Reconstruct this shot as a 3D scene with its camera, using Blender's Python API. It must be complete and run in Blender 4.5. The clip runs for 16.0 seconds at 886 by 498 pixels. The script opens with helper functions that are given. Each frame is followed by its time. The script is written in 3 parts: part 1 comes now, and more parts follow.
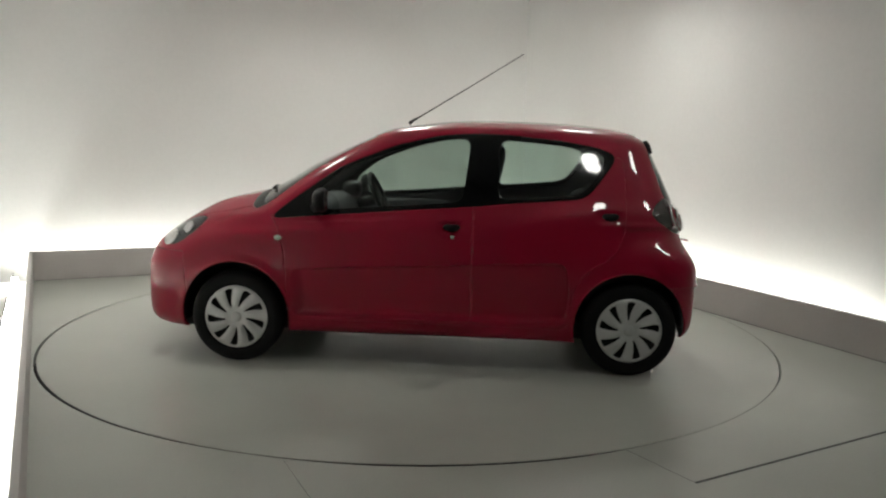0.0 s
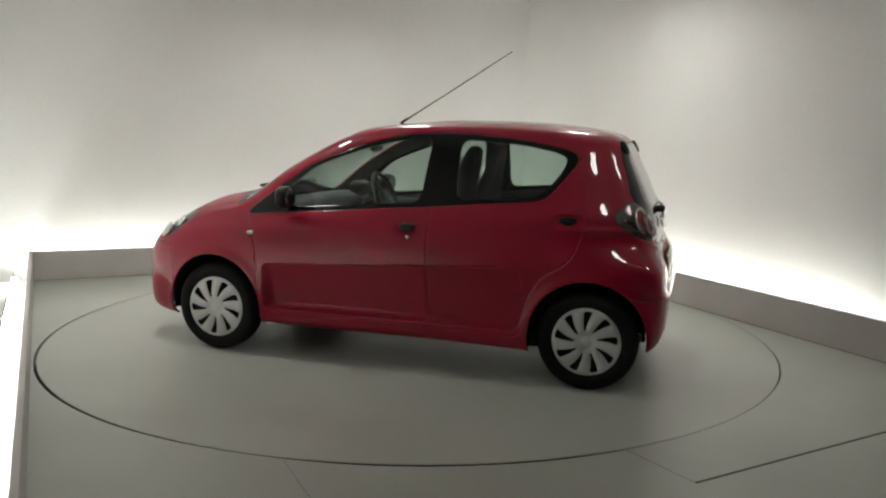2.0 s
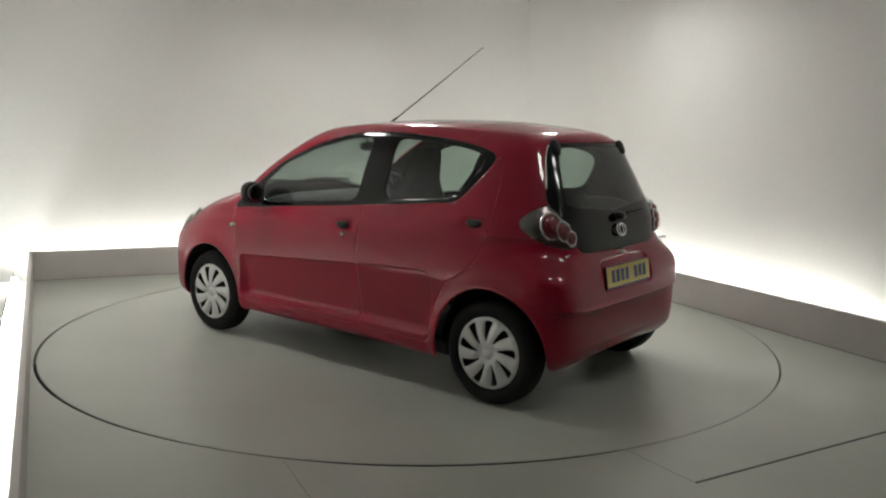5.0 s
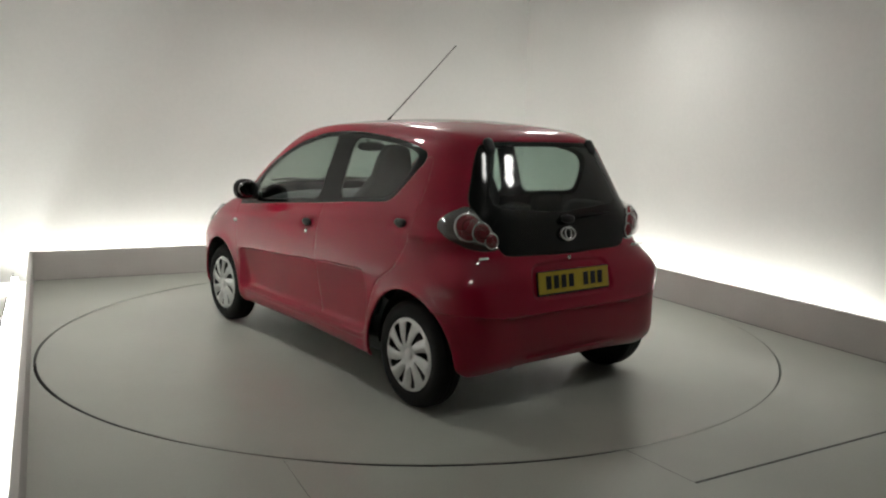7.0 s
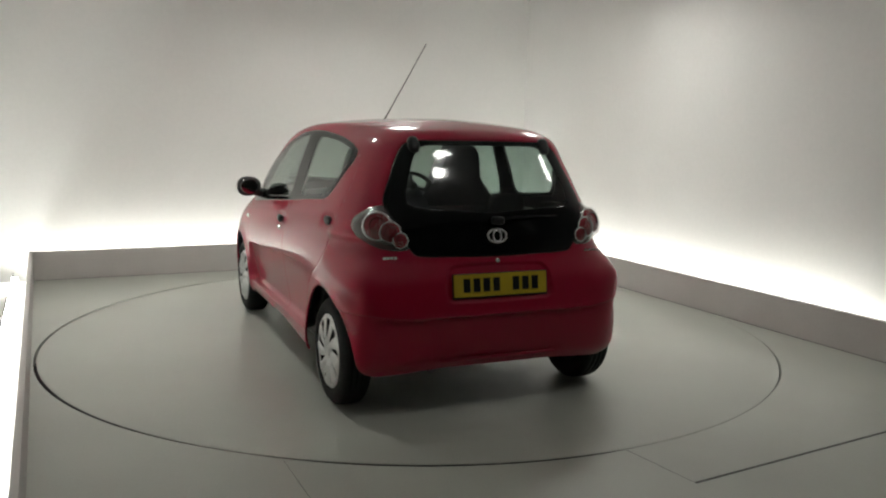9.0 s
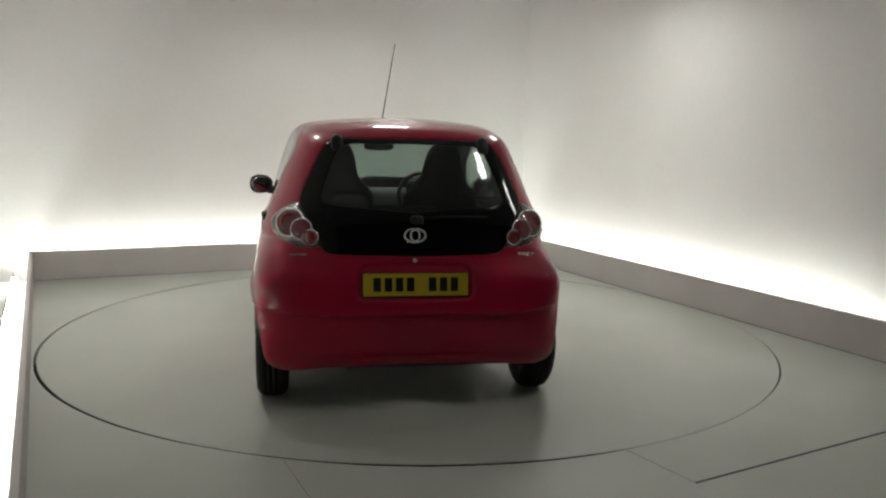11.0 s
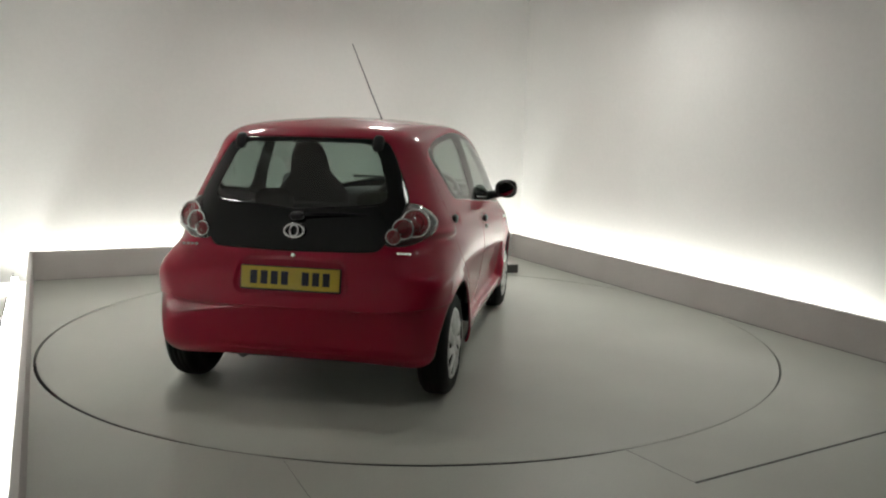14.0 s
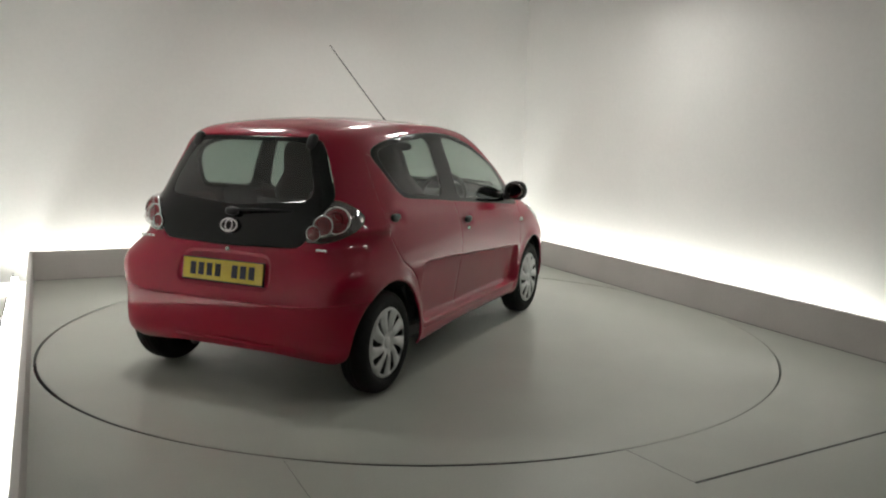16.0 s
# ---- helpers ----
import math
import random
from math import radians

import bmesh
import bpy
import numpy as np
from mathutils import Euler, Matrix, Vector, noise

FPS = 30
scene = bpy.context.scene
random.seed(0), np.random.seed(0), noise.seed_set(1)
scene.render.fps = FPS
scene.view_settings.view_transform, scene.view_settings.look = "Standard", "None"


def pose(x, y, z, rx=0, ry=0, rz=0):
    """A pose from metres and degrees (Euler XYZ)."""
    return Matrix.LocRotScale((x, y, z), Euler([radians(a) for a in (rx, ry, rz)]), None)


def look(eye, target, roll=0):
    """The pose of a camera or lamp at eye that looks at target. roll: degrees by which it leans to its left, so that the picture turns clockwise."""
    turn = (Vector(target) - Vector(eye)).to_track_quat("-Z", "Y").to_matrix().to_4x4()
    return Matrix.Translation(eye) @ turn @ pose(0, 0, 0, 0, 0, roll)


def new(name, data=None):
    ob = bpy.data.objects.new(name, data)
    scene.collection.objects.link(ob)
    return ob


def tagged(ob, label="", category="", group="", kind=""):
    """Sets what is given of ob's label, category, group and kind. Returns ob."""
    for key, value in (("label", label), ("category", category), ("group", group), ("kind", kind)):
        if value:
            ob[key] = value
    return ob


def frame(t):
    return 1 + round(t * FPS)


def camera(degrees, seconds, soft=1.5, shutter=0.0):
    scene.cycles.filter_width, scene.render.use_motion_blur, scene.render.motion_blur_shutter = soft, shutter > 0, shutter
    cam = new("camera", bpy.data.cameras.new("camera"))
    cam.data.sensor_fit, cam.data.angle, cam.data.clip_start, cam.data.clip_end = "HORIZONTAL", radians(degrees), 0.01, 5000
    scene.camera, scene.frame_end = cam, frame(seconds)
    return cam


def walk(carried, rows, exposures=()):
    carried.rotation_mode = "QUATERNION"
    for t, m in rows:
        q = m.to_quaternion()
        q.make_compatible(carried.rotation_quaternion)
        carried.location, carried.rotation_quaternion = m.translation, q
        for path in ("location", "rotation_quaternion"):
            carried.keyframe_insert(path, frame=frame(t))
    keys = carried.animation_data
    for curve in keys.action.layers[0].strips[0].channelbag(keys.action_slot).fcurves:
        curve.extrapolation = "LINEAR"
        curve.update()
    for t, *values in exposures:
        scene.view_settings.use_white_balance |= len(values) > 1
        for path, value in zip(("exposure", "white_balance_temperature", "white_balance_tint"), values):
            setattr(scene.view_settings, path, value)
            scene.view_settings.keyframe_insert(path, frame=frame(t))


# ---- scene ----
# The camera stands still; the turntable carries the car round.
EYE = Vector((0.0, -5.742, 1.405))
cam = camera(57.2, 16.0, soft=2.2)
CAM_TURN = Matrix(((0.99917, -0.01749, -0.03685), (-0.03398, 0.14302, -0.98914), (0.02257, 0.98956, 0.14231))).to_4x4()
CAM_POSE = Matrix.Translation(EYE) @ CAM_TURN
walk(cam, [(0, CAM_POSE), (16, CAM_POSE)], exposures=[(0, -0.41), (16, -0.41)])

# ---- world and light ----
world = bpy.data.worlds.new("world")
scene.world = world
world.use_nodes = True
world.node_tree.nodes["Background"].inputs[0].default_value = (0.5, 0.52, 0.5, 1)
world.node_tree.nodes["Background"].inputs[1].default_value = 0.05
TROUGH_GLOW = 36.0
PANEL_GLOW = 84.0


# ---- materials ----
def shader(name, color, rough=0.5, metal=0.0, **more):
    m = bpy.data.materials.new(name)
    m.use_nodes = True
    b = m.node_tree.nodes["Principled BSDF"]
    b.inputs["Base Color"].default_value = (*color, 1)
    b.inputs["Roughness"].default_value = rough
    b.inputs["Metallic"].default_value = metal
    for k, v in more.items():
        b.inputs[k.replace("_", " ")].default_value = v
    return m


def mottled(m, color, amount=0.12, scale=3.0, fine=60.0, bump=0.05, rough=None):
    """Colour variation at two scales, a little roughness variation and fine relief."""
    nt = m.node_tree
    b = nt.nodes["Principled BSDF"]
    tc = nt.nodes.new("ShaderNodeTexCoord")
    big, small = nt.nodes.new("ShaderNodeTexNoise"), nt.nodes.new("ShaderNodeTexNoise")
    for n, s, d in ((big, scale, 4), (small, fine, 3)):
        n.inputs["Scale"].default_value, n.inputs["Detail"].default_value = s, d
        nt.links.new(tc.outputs["Object"], n.inputs["Vector"])
    mix = nt.nodes.new("ShaderNodeMath")
    mix.operation = "MULTIPLY_ADD"
    nt.links.new(small.outputs["Fac"], mix.inputs[0])
    mix.inputs[1].default_value = 0.35
    nt.links.new(big.outputs["Fac"], mix.inputs[2])
    ramp = nt.nodes.new("ShaderNodeValToRGB")
    lo, hi = ramp.color_ramp.elements
    lo.position, hi.position = 0.45, 0.95
    lo.color = (*[c * (1 - amount) for c in color], 1)
    hi.color = (*[min(1, c * (1 + amount)) for c in color], 1)
    nt.links.new(mix.outputs[0], ramp.inputs[0])
    nt.links.new(ramp.outputs[0], b.inputs["Base Color"])
    if rough:
        mr = nt.nodes.new("ShaderNodeMapRange")
        mr.inputs["To Min"].default_value, mr.inputs["To Max"].default_value = rough
        nt.links.new(big.outputs["Fac"], mr.inputs["Value"])
        nt.links.new(mr.outputs[0], b.inputs["Roughness"])
    if bump:
        bn = nt.nodes.new("ShaderNodeBump")
        bn.inputs["Strength"].default_value, bn.inputs["Distance"].default_value = bump, 0.01
        nt.links.new(small.outputs["Fac"], bn.inputs["Height"])
        nt.links.new(bn.outputs[0], b.inputs["Normal"])
    return m


def painted(name, color, **k):
    return mottled(shader(name, color, 0.5), color, **k)


def glowing(name, color, strength):
    m = shader(name, (0.9, 0.9, 0.9), 0.4)
    b = m.node_tree.nodes["Principled BSDF"]
    b.inputs["Emission Color"].default_value = (*color, 1)
    b.inputs["Emission Strength"].default_value = strength
    return m


M_WALL = painted("white_wall_paint", (0.745, 0.735, 0.712), amount=0.05, scale=0.7, fine=25, bump=0.04, rough=(0.45, 0.6))
M_BACK = painted("dark_curtain_wall", (0.05, 0.05, 0.05), amount=0.08, scale=0.8, rough=(0.5, 0.7))
M_CEIL = painted("pale_ceiling_paint", (0.60, 0.60, 0.59), amount=0.1, scale=0.8, rough=(0.5, 0.7))
M_FLOOR = painted("grey_floor_paint", (0.445, 0.458, 0.408), amount=0.11, scale=1.1, fine=90, bump=0.03, rough=(0.24, 0.42))
M_SKIRT = painted("grey_skirting_paint", (0.52, 0.49, 0.47), amount=0.08, scale=2.0, rough=(0.4, 0.6))
M_DARK = painted("dark_gap", (0.02, 0.02, 0.018), amount=0.2)
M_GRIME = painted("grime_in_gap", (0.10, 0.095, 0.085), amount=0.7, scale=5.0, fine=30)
M_TROUGH = glowing("trough_light", (0.97, 1.0, 0.96), TROUGH_GLOW)
M_PANEL = glowing("ceiling_diffuser", (1.0, 1.0, 0.95), PANEL_GLOW)
M_BOX = painted("dark_box_plastic", (0.045, 0.043, 0.04), amount=0.2)
M_STEEL_BAND = painted("dark_edge_steel", (0.03, 0.03, 0.03), amount=0.2)
M_SPOT = glowing("small_lamp_diffuser", (1.0, 1.0, 0.95), 38.0)
M_LAMP_FRAME = painted("white_lamp_metal", (0.7, 0.7, 0.68), amount=0.04)


# ---- mesh helpers ----
def link_mesh(name, bm, material, parent=None, label="", smooth=False):
    me = bpy.data.meshes.new(name)
    bm.to_mesh(me)
    bm.free()
    me.materials.append(material)
    if smooth:
        me.polygons.foreach_set("use_smooth", [True] * len(me.polygons))
    ob = new(name, me)
    ob.parent = parent
    if label:
        tagged(ob, label)
    return ob


def part(name, bm, material, parent, label="", smooth=True):
    return link_mesh(name, bm, material, parent, label, smooth)


def add_box(bm, lo, hi, bevel=0.0, m=None):
    vs = bmesh.ops.create_cube(bm, size=1.0)["verts"]
    for v in vs:
        v.co = Vector([l + (c + 0.5) * (h - l) for c, l, h in zip(v.co, lo, hi)])
    if bevel:
        es = list({e for v in vs for e in v.link_edges})
        vs = bmesh.ops.bevel(bm, geom=es, offset=bevel, segments=2, profile=0.5, affect="EDGES")["verts"]
    if m is not None:
        bmesh.ops.transform(bm, matrix=m, verts=vs)
    return vs


def box(lo, hi, bevel=0.0):
    bm = bmesh.new()
    add_box(bm, lo, hi, bevel)
    return bm


def structure(name, bm, material, m=None, smooth=False):
    ob = link_mesh(name, bm, material, smooth=smooth)
    if m is not None:
        ob.matrix_world = m
    return tagged(ob, kind="structure")


# ---- the studio bay ----
ROOM = pose(0, 0, 0, 0, 0, 23.7)
HALF, DEPTH, GAP, TALL, KERB = 2.485, 2.80, 0.275, 4.0, 0.262
RING = 2.455
FRONT = -6.6
TROUGH_END = -1.7
TOE_IN = pose(-HALF, DEPTH, 0, 0, 0, 0.5) @ pose(HALF, -DEPTH, 0)
LAMP_Z = 2.85
AXIS = Vector((0.020, 0.0, 0.0))


def ring_gap(a):
    """Width of the gap round the turntable at the world angle a, widest at the front left."""
    d = math.degrees(a) % 360
    near = math.exp(-(((d - 213) / 36) ** 2))
    side = math.exp(-((((d - 338 + 180) % 360 - 180) / 13) ** 2))
    front = math.exp(-(((d - 276) / 17) ** 4))
    back = math.exp(-(((d - 95) / 75) ** 4))
    return 0.0008 + 0.016 * near + 0.009 * side + 0.015 * front + 0.020 * back


def make_floor():
    n = 360
    bm = bmesh.new()
    ring, out, low = [], [], []
    for i in range(n):
        a = 2 * math.pi * i / n
        for corner in (math.atan2(DEPTH, HALF), math.pi - math.atan2(DEPTH, HALF)):
            for c0 in (corner, corner + math.pi):
                if abs(a - c0) < math.pi / n:
                    a = c0
        r = RING + ring_gap(a + radians(23.7))
        c, s = math.cos(a), math.sin(a)
        k = min(HALF / max(abs(c), 1e-6), DEPTH / max(abs(s), 1e-6))
        ring.append(bm.verts.new((r * c + AXIS.x, r * s + AXIS.y, 0)))
        low.append(bm.verts.new((r * c + AXIS.x, r * s + AXIS.y, -0.06)))
        out.append(bm.verts.new((max(k, r + 0.03) * c, max(k, r + 0.03) * s, 0)))
    for i in range(n):
        j = (i + 1) % n
        bm.faces.new((ring[i], out[i], out[j], ring[j]))
        bm.faces.new((low[i], ring[i], ring[j], low[j]))
    floor = structure("floor", bm, M_FLOOR, ROOM)
    structure("floor_pit", box((-2.7, -2.7, -0.12), (2.7, 2.7, -0.07)), M_DARK, ROOM)
    structure("floor_front", box((-HALF, FRONT, -0.12), (HALF, -DEPTH, 0.0)), M_FLOOR, ROOM)
    for u0, v0, u1, v1, w in ((0.03, -2.862, HALF, -2.692, 0.013), (-1.460, -1.99, -1.460, -2.80, 0.0009), (0.03, -2.862, -0.01, -2.47, 0.0007)):
        way = Vector((u1 - u0, v1 - v0, 0))
        m = ROOM @ pose((u0 + u1) / 2, (v0 + v1) / 2, 0, 0, 0, math.degrees(math.atan2(way.y, way.x)))
        h = way.length / 2
        joint = structure("floor_joint", box((-h, -w / 2, 0.0), (h, w / 2, 0.0012)), M_DARK, m)
        tagged(joint, label="thin dark joint line in the grey floor")


def make_walls():
    u, v = HALF + GAP, DEPTH + GAP
    for name, lo, hi in (("skirting_back", (-HALF, DEPTH, -0.1), (HALF, DEPTH + 0.03, KERB)),
                         ("skirting_left", (-HALF - 0.03, FRONT, -0.1), (-HALF, DEPTH + 0.03, KERB)),
                         ("skirting_right", (HALF, FRONT, -0.1), (HALF + 0.03, DEPTH + 0.03, KERB))):
        m = ROOM @ TOE_IN if "left" in name else ROOM
        tagged(structure(name, box(lo, hi, 0.003), M_SKIRT, m), label="low grey painted board along the light trough")
    for name, lo, hi, m in (("wall_back", (-u - 0.15, v, -0.1), (u + 0.15, v + 0.15, TALL), M_WALL),
                            ("wall_left", (-u - 0.15, FRONT, -0.1), (-u, v, TALL), M_WALL),
                            ("wall_right", (u, FRONT, -0.1), (u + 0.15, v, TALL), M_WALL),
                            ("wall_front", (-u - 0.15, FRONT - 0.15, -0.1), (u + 0.15, FRONT, TALL), M_BACK)):
        tagged(structure(name, box(lo, hi), m, ROOM), label="plain white painted studio wall" if m is M_WALL else "plain dark grey studio wall")
    tagged(structure("ceiling", box((-u - 0.15, FRONT - 0.15, TALL), (u + 0.15, v + 0.15, TALL + 0.12)), M_CEIL, ROOM), label="plain pale painted studio ceiling")
    mid, w = GAP / 2 + 0.015, 0.028
    for name, lo, hi, light_lo, light_hi in (
            ("back", (-HALF - 0.03, DEPTH + 0.03, -0.05), (HALF + 0.03, v, 0.0), (-HALF, DEPTH + mid - w, 0.008), (HALF, DEPTH + mid + w, 0.04)),
            ("left", (-u - 0.05, FRONT + 0.05, -0.05), (-HALF - 0.03, DEPTH, -0.004), (-HALF - mid - w, TROUGH_END - 0.7, 0.008), (-HALF - mid + w, DEPTH, 0.04)),
            ("right", (HALF + 0.03, FRONT + 0.05, -0.05), (u, DEPTH, -0.004), (HALF + mid - w, TROUGH_END, 0.008), (HALF + mid + w, DEPTH, 0.04))):
        m = ROOM @ TOE_IN if name == "left" else ROOM
        tagged(structure("trough_floor_" + name, box(lo, hi), M_WALL, m), label="white floor of the light trough")
        tagged(structure("trough_light_" + name, box(light_lo, light_hi, 0.004), M_TROUGH, m), label="glowing white strip light in the trough")
    tagged(structure("trough_edge", box((-2.660, FRONT + 0.05, -0.004), (-2.650, DEPTH + 0.2, 0.047)), M_DARK, ROOM), label="dark thin edge strip along the glowing trough")


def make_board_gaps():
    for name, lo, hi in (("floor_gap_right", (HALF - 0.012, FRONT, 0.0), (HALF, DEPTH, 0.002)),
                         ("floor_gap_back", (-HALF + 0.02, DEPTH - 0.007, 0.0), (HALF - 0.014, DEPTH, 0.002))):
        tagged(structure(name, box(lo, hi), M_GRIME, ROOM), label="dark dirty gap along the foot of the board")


def make_ceiling_light(u, v, size, aim):
    """A round flood lamp on a short drop rod, tilted towards the turntable."""
    lamp = tagged(new("ceiling_light"), label="round white flood lamp hung from the ceiling, lit", category="lamp", group="ceiling lights")
    tilt = look((u, v, LAMP_Z), aim) @ Matrix.Scale(size / 0.17, 4)
    bm = bmesh.new()
    n = 40
    prof = ((0.0, 0.09), (0.10, 0.085), (0.16, 0.05), (0.19, 0.0), (0.19, -0.02), (0.176, -0.02), (0.170, 0.01))
    rings = [[bm.verts.new((r * math.cos(2 * math.pi * i / n), r * math.sin(2 * math.pi * i / n), z)) for r, z in prof] for i in range(n)]
    for i in range(n):
        p, q = rings[i], rings[(i + 1) % n]
        for k in range(len(prof) - 1):
            bm.faces.new((p[k], p[k + 1], q[k + 1], q[k]))
    bmesh.ops.remove_doubles(bm, verts=bm.verts, dist=1e-5)
    bmesh.ops.transform(bm, matrix=tilt, verts=bm.verts)
    part("housing", bm, M_LAMP_FRAME, lamp)
    bm = bmesh.new()
    bmesh.ops.create_cone(bm, cap_ends=True, segments=40, radius1=0.168, radius2=0.168, depth=0.012)
    bmesh.ops.transform(bm, matrix=tilt, verts=bm.verts)
    part("diffuser", bm, M_SPOT if size < 0.15 else M_PANEL, lamp, smooth=False)
    bm = bmesh.new()
    add_box(bm, (u - 0.012, v - 0.012, LAMP_Z + 0.09), (u + 0.012, v + 0.012, TALL))
    part("drop_rod", bm, M_LAMP_FRAME, lamp, smooth=False)
    lamp.matrix_world = ROOM
    return lamp


def make_floor_box():
    thing = tagged(new("floor_box"), label="small dark floor box beside the turntable edge", category="box")
    part("case", box((-0.13, -0.08, 0), (0.13, 0.08, 0.085), 0.006), M_BOX, thing, smooth=False)
    part("lid", box((-0.134, -0.084, 0.085), (0.134, 0.084, 0.097), 0.003), M_SKIRT, thing, "pale grey lid", smooth=False)
    thing.matrix_world = pose(0.93, 2.455, 0, 0, 0, 14)


make_floor()
make_walls()
for pu, pv, size, aim in ((0.25, -2.95, 0.13, (0, 0, 0.6)), (1.9, -2.85, 0.13, (0, 0, 0.6)),
                          (-1.7, 0.2, 0.18, (-1.4, 0.6, 0)), (1.7, 0.2, 0.18, (1.4, 0.6, 0)), (0.45, 1.5, 0.18, (0.4, 1.0, 0))):
    make_ceiling_light(pu, pv, size, aim)
make_floor_box()
make_board_gaps()
structure("skirting_seam", box((2.415, DEPTH - 0.003, 0.002), (2.422, DEPTH, KERB - 0.002)), M_DARK, ROOM)
structure("wall_seam", box((-1.15, DEPTH + GAP - 0.003, 1.248), (0.25, DEPTH + GAP, 1.254)), M_WALL, ROOM)


def make_turntable():
    table = tagged(new("turntable"), label="large round grey painted turntable flush with the floor", category="turntable")
    for name, r, lo, hi, mat in (("deck", RING - 0.004, -0.06, 0.0, M_FLOOR), ("edge_band", RING, -0.065, -0.003, M_STEEL_BAND)):
        bm = bmesh.new()
        bmesh.ops.create_cone(bm, cap_ends=True, segments=256, radius1=r, radius2=r, depth=hi - lo)
        bmesh.ops.translate(bm, vec=(0, 0, (hi + lo) / 2), verts=bm.verts)
        part(name, bm, mat, table, "dark edge band" if name == "edge_band" else "", smooth=False)
    return table


turntable = make_turntable()

# ---- materials of the car ----
def clear_glass(name, tint, gloss=1.0):
    """A thin pane: tinted see-through with a mirror-like sheen."""
    m = bpy.data.materials.new(name)
    m.use_nodes = True
    nt = m.node_tree
    nt.nodes.clear()
    out, mix = nt.nodes.new("ShaderNodeOutputMaterial"), nt.nodes.new("ShaderNodeMixShader")
    clear, shine = nt.nodes.new("ShaderNodeBsdfTransparent"), nt.nodes.new("ShaderNodeBsdfGlossy")
    face = nt.nodes.new("ShaderNodeLayerWeight")
    power, fres = nt.nodes.new("ShaderNodeMath"), nt.nodes.new("ShaderNodeMath")
    power.operation, fres.operation = "POWER", "MULTIPLY_ADD"
    power.inputs[1].default_value = 4.5
    fres.inputs[1].default_value, fres.inputs[2].default_value = 0.85, 0.07
    nt.links.new(face.outputs["Facing"], power.inputs[0])
    nt.links.new(power.outputs[0], fres.inputs[0])
    clear.inputs["Color"].default_value = (*tint, 1)
    shine.inputs["Color"].default_value = (gloss, gloss, gloss, 1)
    shine.inputs["Roughness"].default_value = 0.08
    nt.links.new(fres.outputs[0], mix.inputs[0])
    nt.links.new(clear.outputs[0], mix.inputs[1])
    nt.links.new(shine.outputs[0], mix.inputs[2])
    nt.links.new(mix.outputs[0], out.inputs["Surface"])
    return m


RED = (0.30, 0.0025, 0.025)
M_RED = mottled(shader("red_car_paint", RED, 0.42, Specular_IOR_Level=0.15, Coat_Weight=0.7, Coat_Roughness=0.035), RED, amount=0.04, scale=2.0, fine=400, bump=0.004)
M_BLACK = mottled(shader("black_plastic", (0.007, 0.007, 0.007), 0.4, Specular_IOR_Level=0.35), (0.007, 0.007, 0.007), amount=0.2, fine=300, bump=0.1)
M_GLOSS_BLACK = mottled(shader("black_glass_panel", (0.003, 0.0035, 0.0035), 0.10, Specular_IOR_Level=0.35), (0.003, 0.0035, 0.0035), amount=0.1, bump=0)
M_RUBBER = mottled(shader("tyre_rubber", (0.006, 0.006, 0.006), 0.7, Specular_IOR_Level=0.25), (0.006, 0.006, 0.006), amount=0.3, fine=200, bump=0.15)
M_SILVER = mottled(shader("silver_wheel_paint", (0.62, 0.63, 0.62), 0.32, 0.25), (0.62, 0.63, 0.62), amount=0.08, scale=9, fine=300, bump=0.02)
M_CHROME = shader("chrome", (0.88, 0.88, 0.88), 0.14, 0.8)
M_STEEL = mottled(shader("dull_steel", (0.16, 0.16, 0.16), 0.5, 0.7), (0.16, 0.16, 0.16), amount=0.3)
M_LENS_RED = shader("red_lamp_lens", (0.24, 0.03, 0.038), 0.12, Coat_Weight=0.6, Coat_Roughness=0.05)
M_LENS_DARK = shader("dark_red_ring", (0.06, 0.012, 0.014), 0.25)
M_LAMP_BODY = mottled(shader("smoked_lamp_housing", (0.12, 0.10, 0.10), 0.18, 0.6), (0.12, 0.10, 0.10), amount=0.2, scale=20, bump=0)
M_HEADLAMP = mottled(shader("headlamp_housing", (0.10, 0.10, 0.105), 0.15, 0.6), (0.10, 0.10, 0.105), amount=0.3, scale=18, bump=0)
M_WHITE_LENS = shader("clear_lens", (0.75, 0.74, 0.70), 0.2)
M_YELLOW = mottled(shader("yellow_plate", (0.52, 0.37, 0.03), 0.22, Coat_Weight=0.6, Coat_Roughness=0.12), (0.50, 0.36, 0.03), amount=0.06, scale=12, bump=0)
M_WHITE_PLATE = shader("white_plate", (0.7, 0.7, 0.68), 0.35)
M_BAR = shader("plate_black", (0.008, 0.008, 0.008), 0.3, Specular_IOR_Level=0.35)
M_FABRIC = mottled(shader("dark_seat_fabric", (0.018, 0.019, 0.021), 0.9), (0.018, 0.019, 0.021), amount=0.3, fine=250, bump=0.3)
M_TRIM = mottled(shader("grey_dash_plastic", (0.05, 0.052, 0.055), 0.6), (0.05, 0.052, 0.055), amount=0.2, fine=300, bump=0.15)
M_SIDE_GLASS = clear_glass("tinted_side_glass", (0.55, 0.63, 0.59))
M_REAR_GLASS = clear_glass("dark_rear_glass", (0.45, 0.53, 0.49))
M_LAMP_LENS = clear_glass("clear_lamp_lens", (0.9, 0.88, 0.88))
M_MIRROR = shader("mirror_glass", (0.3, 0.3, 0.3), 0.02, 1.0)


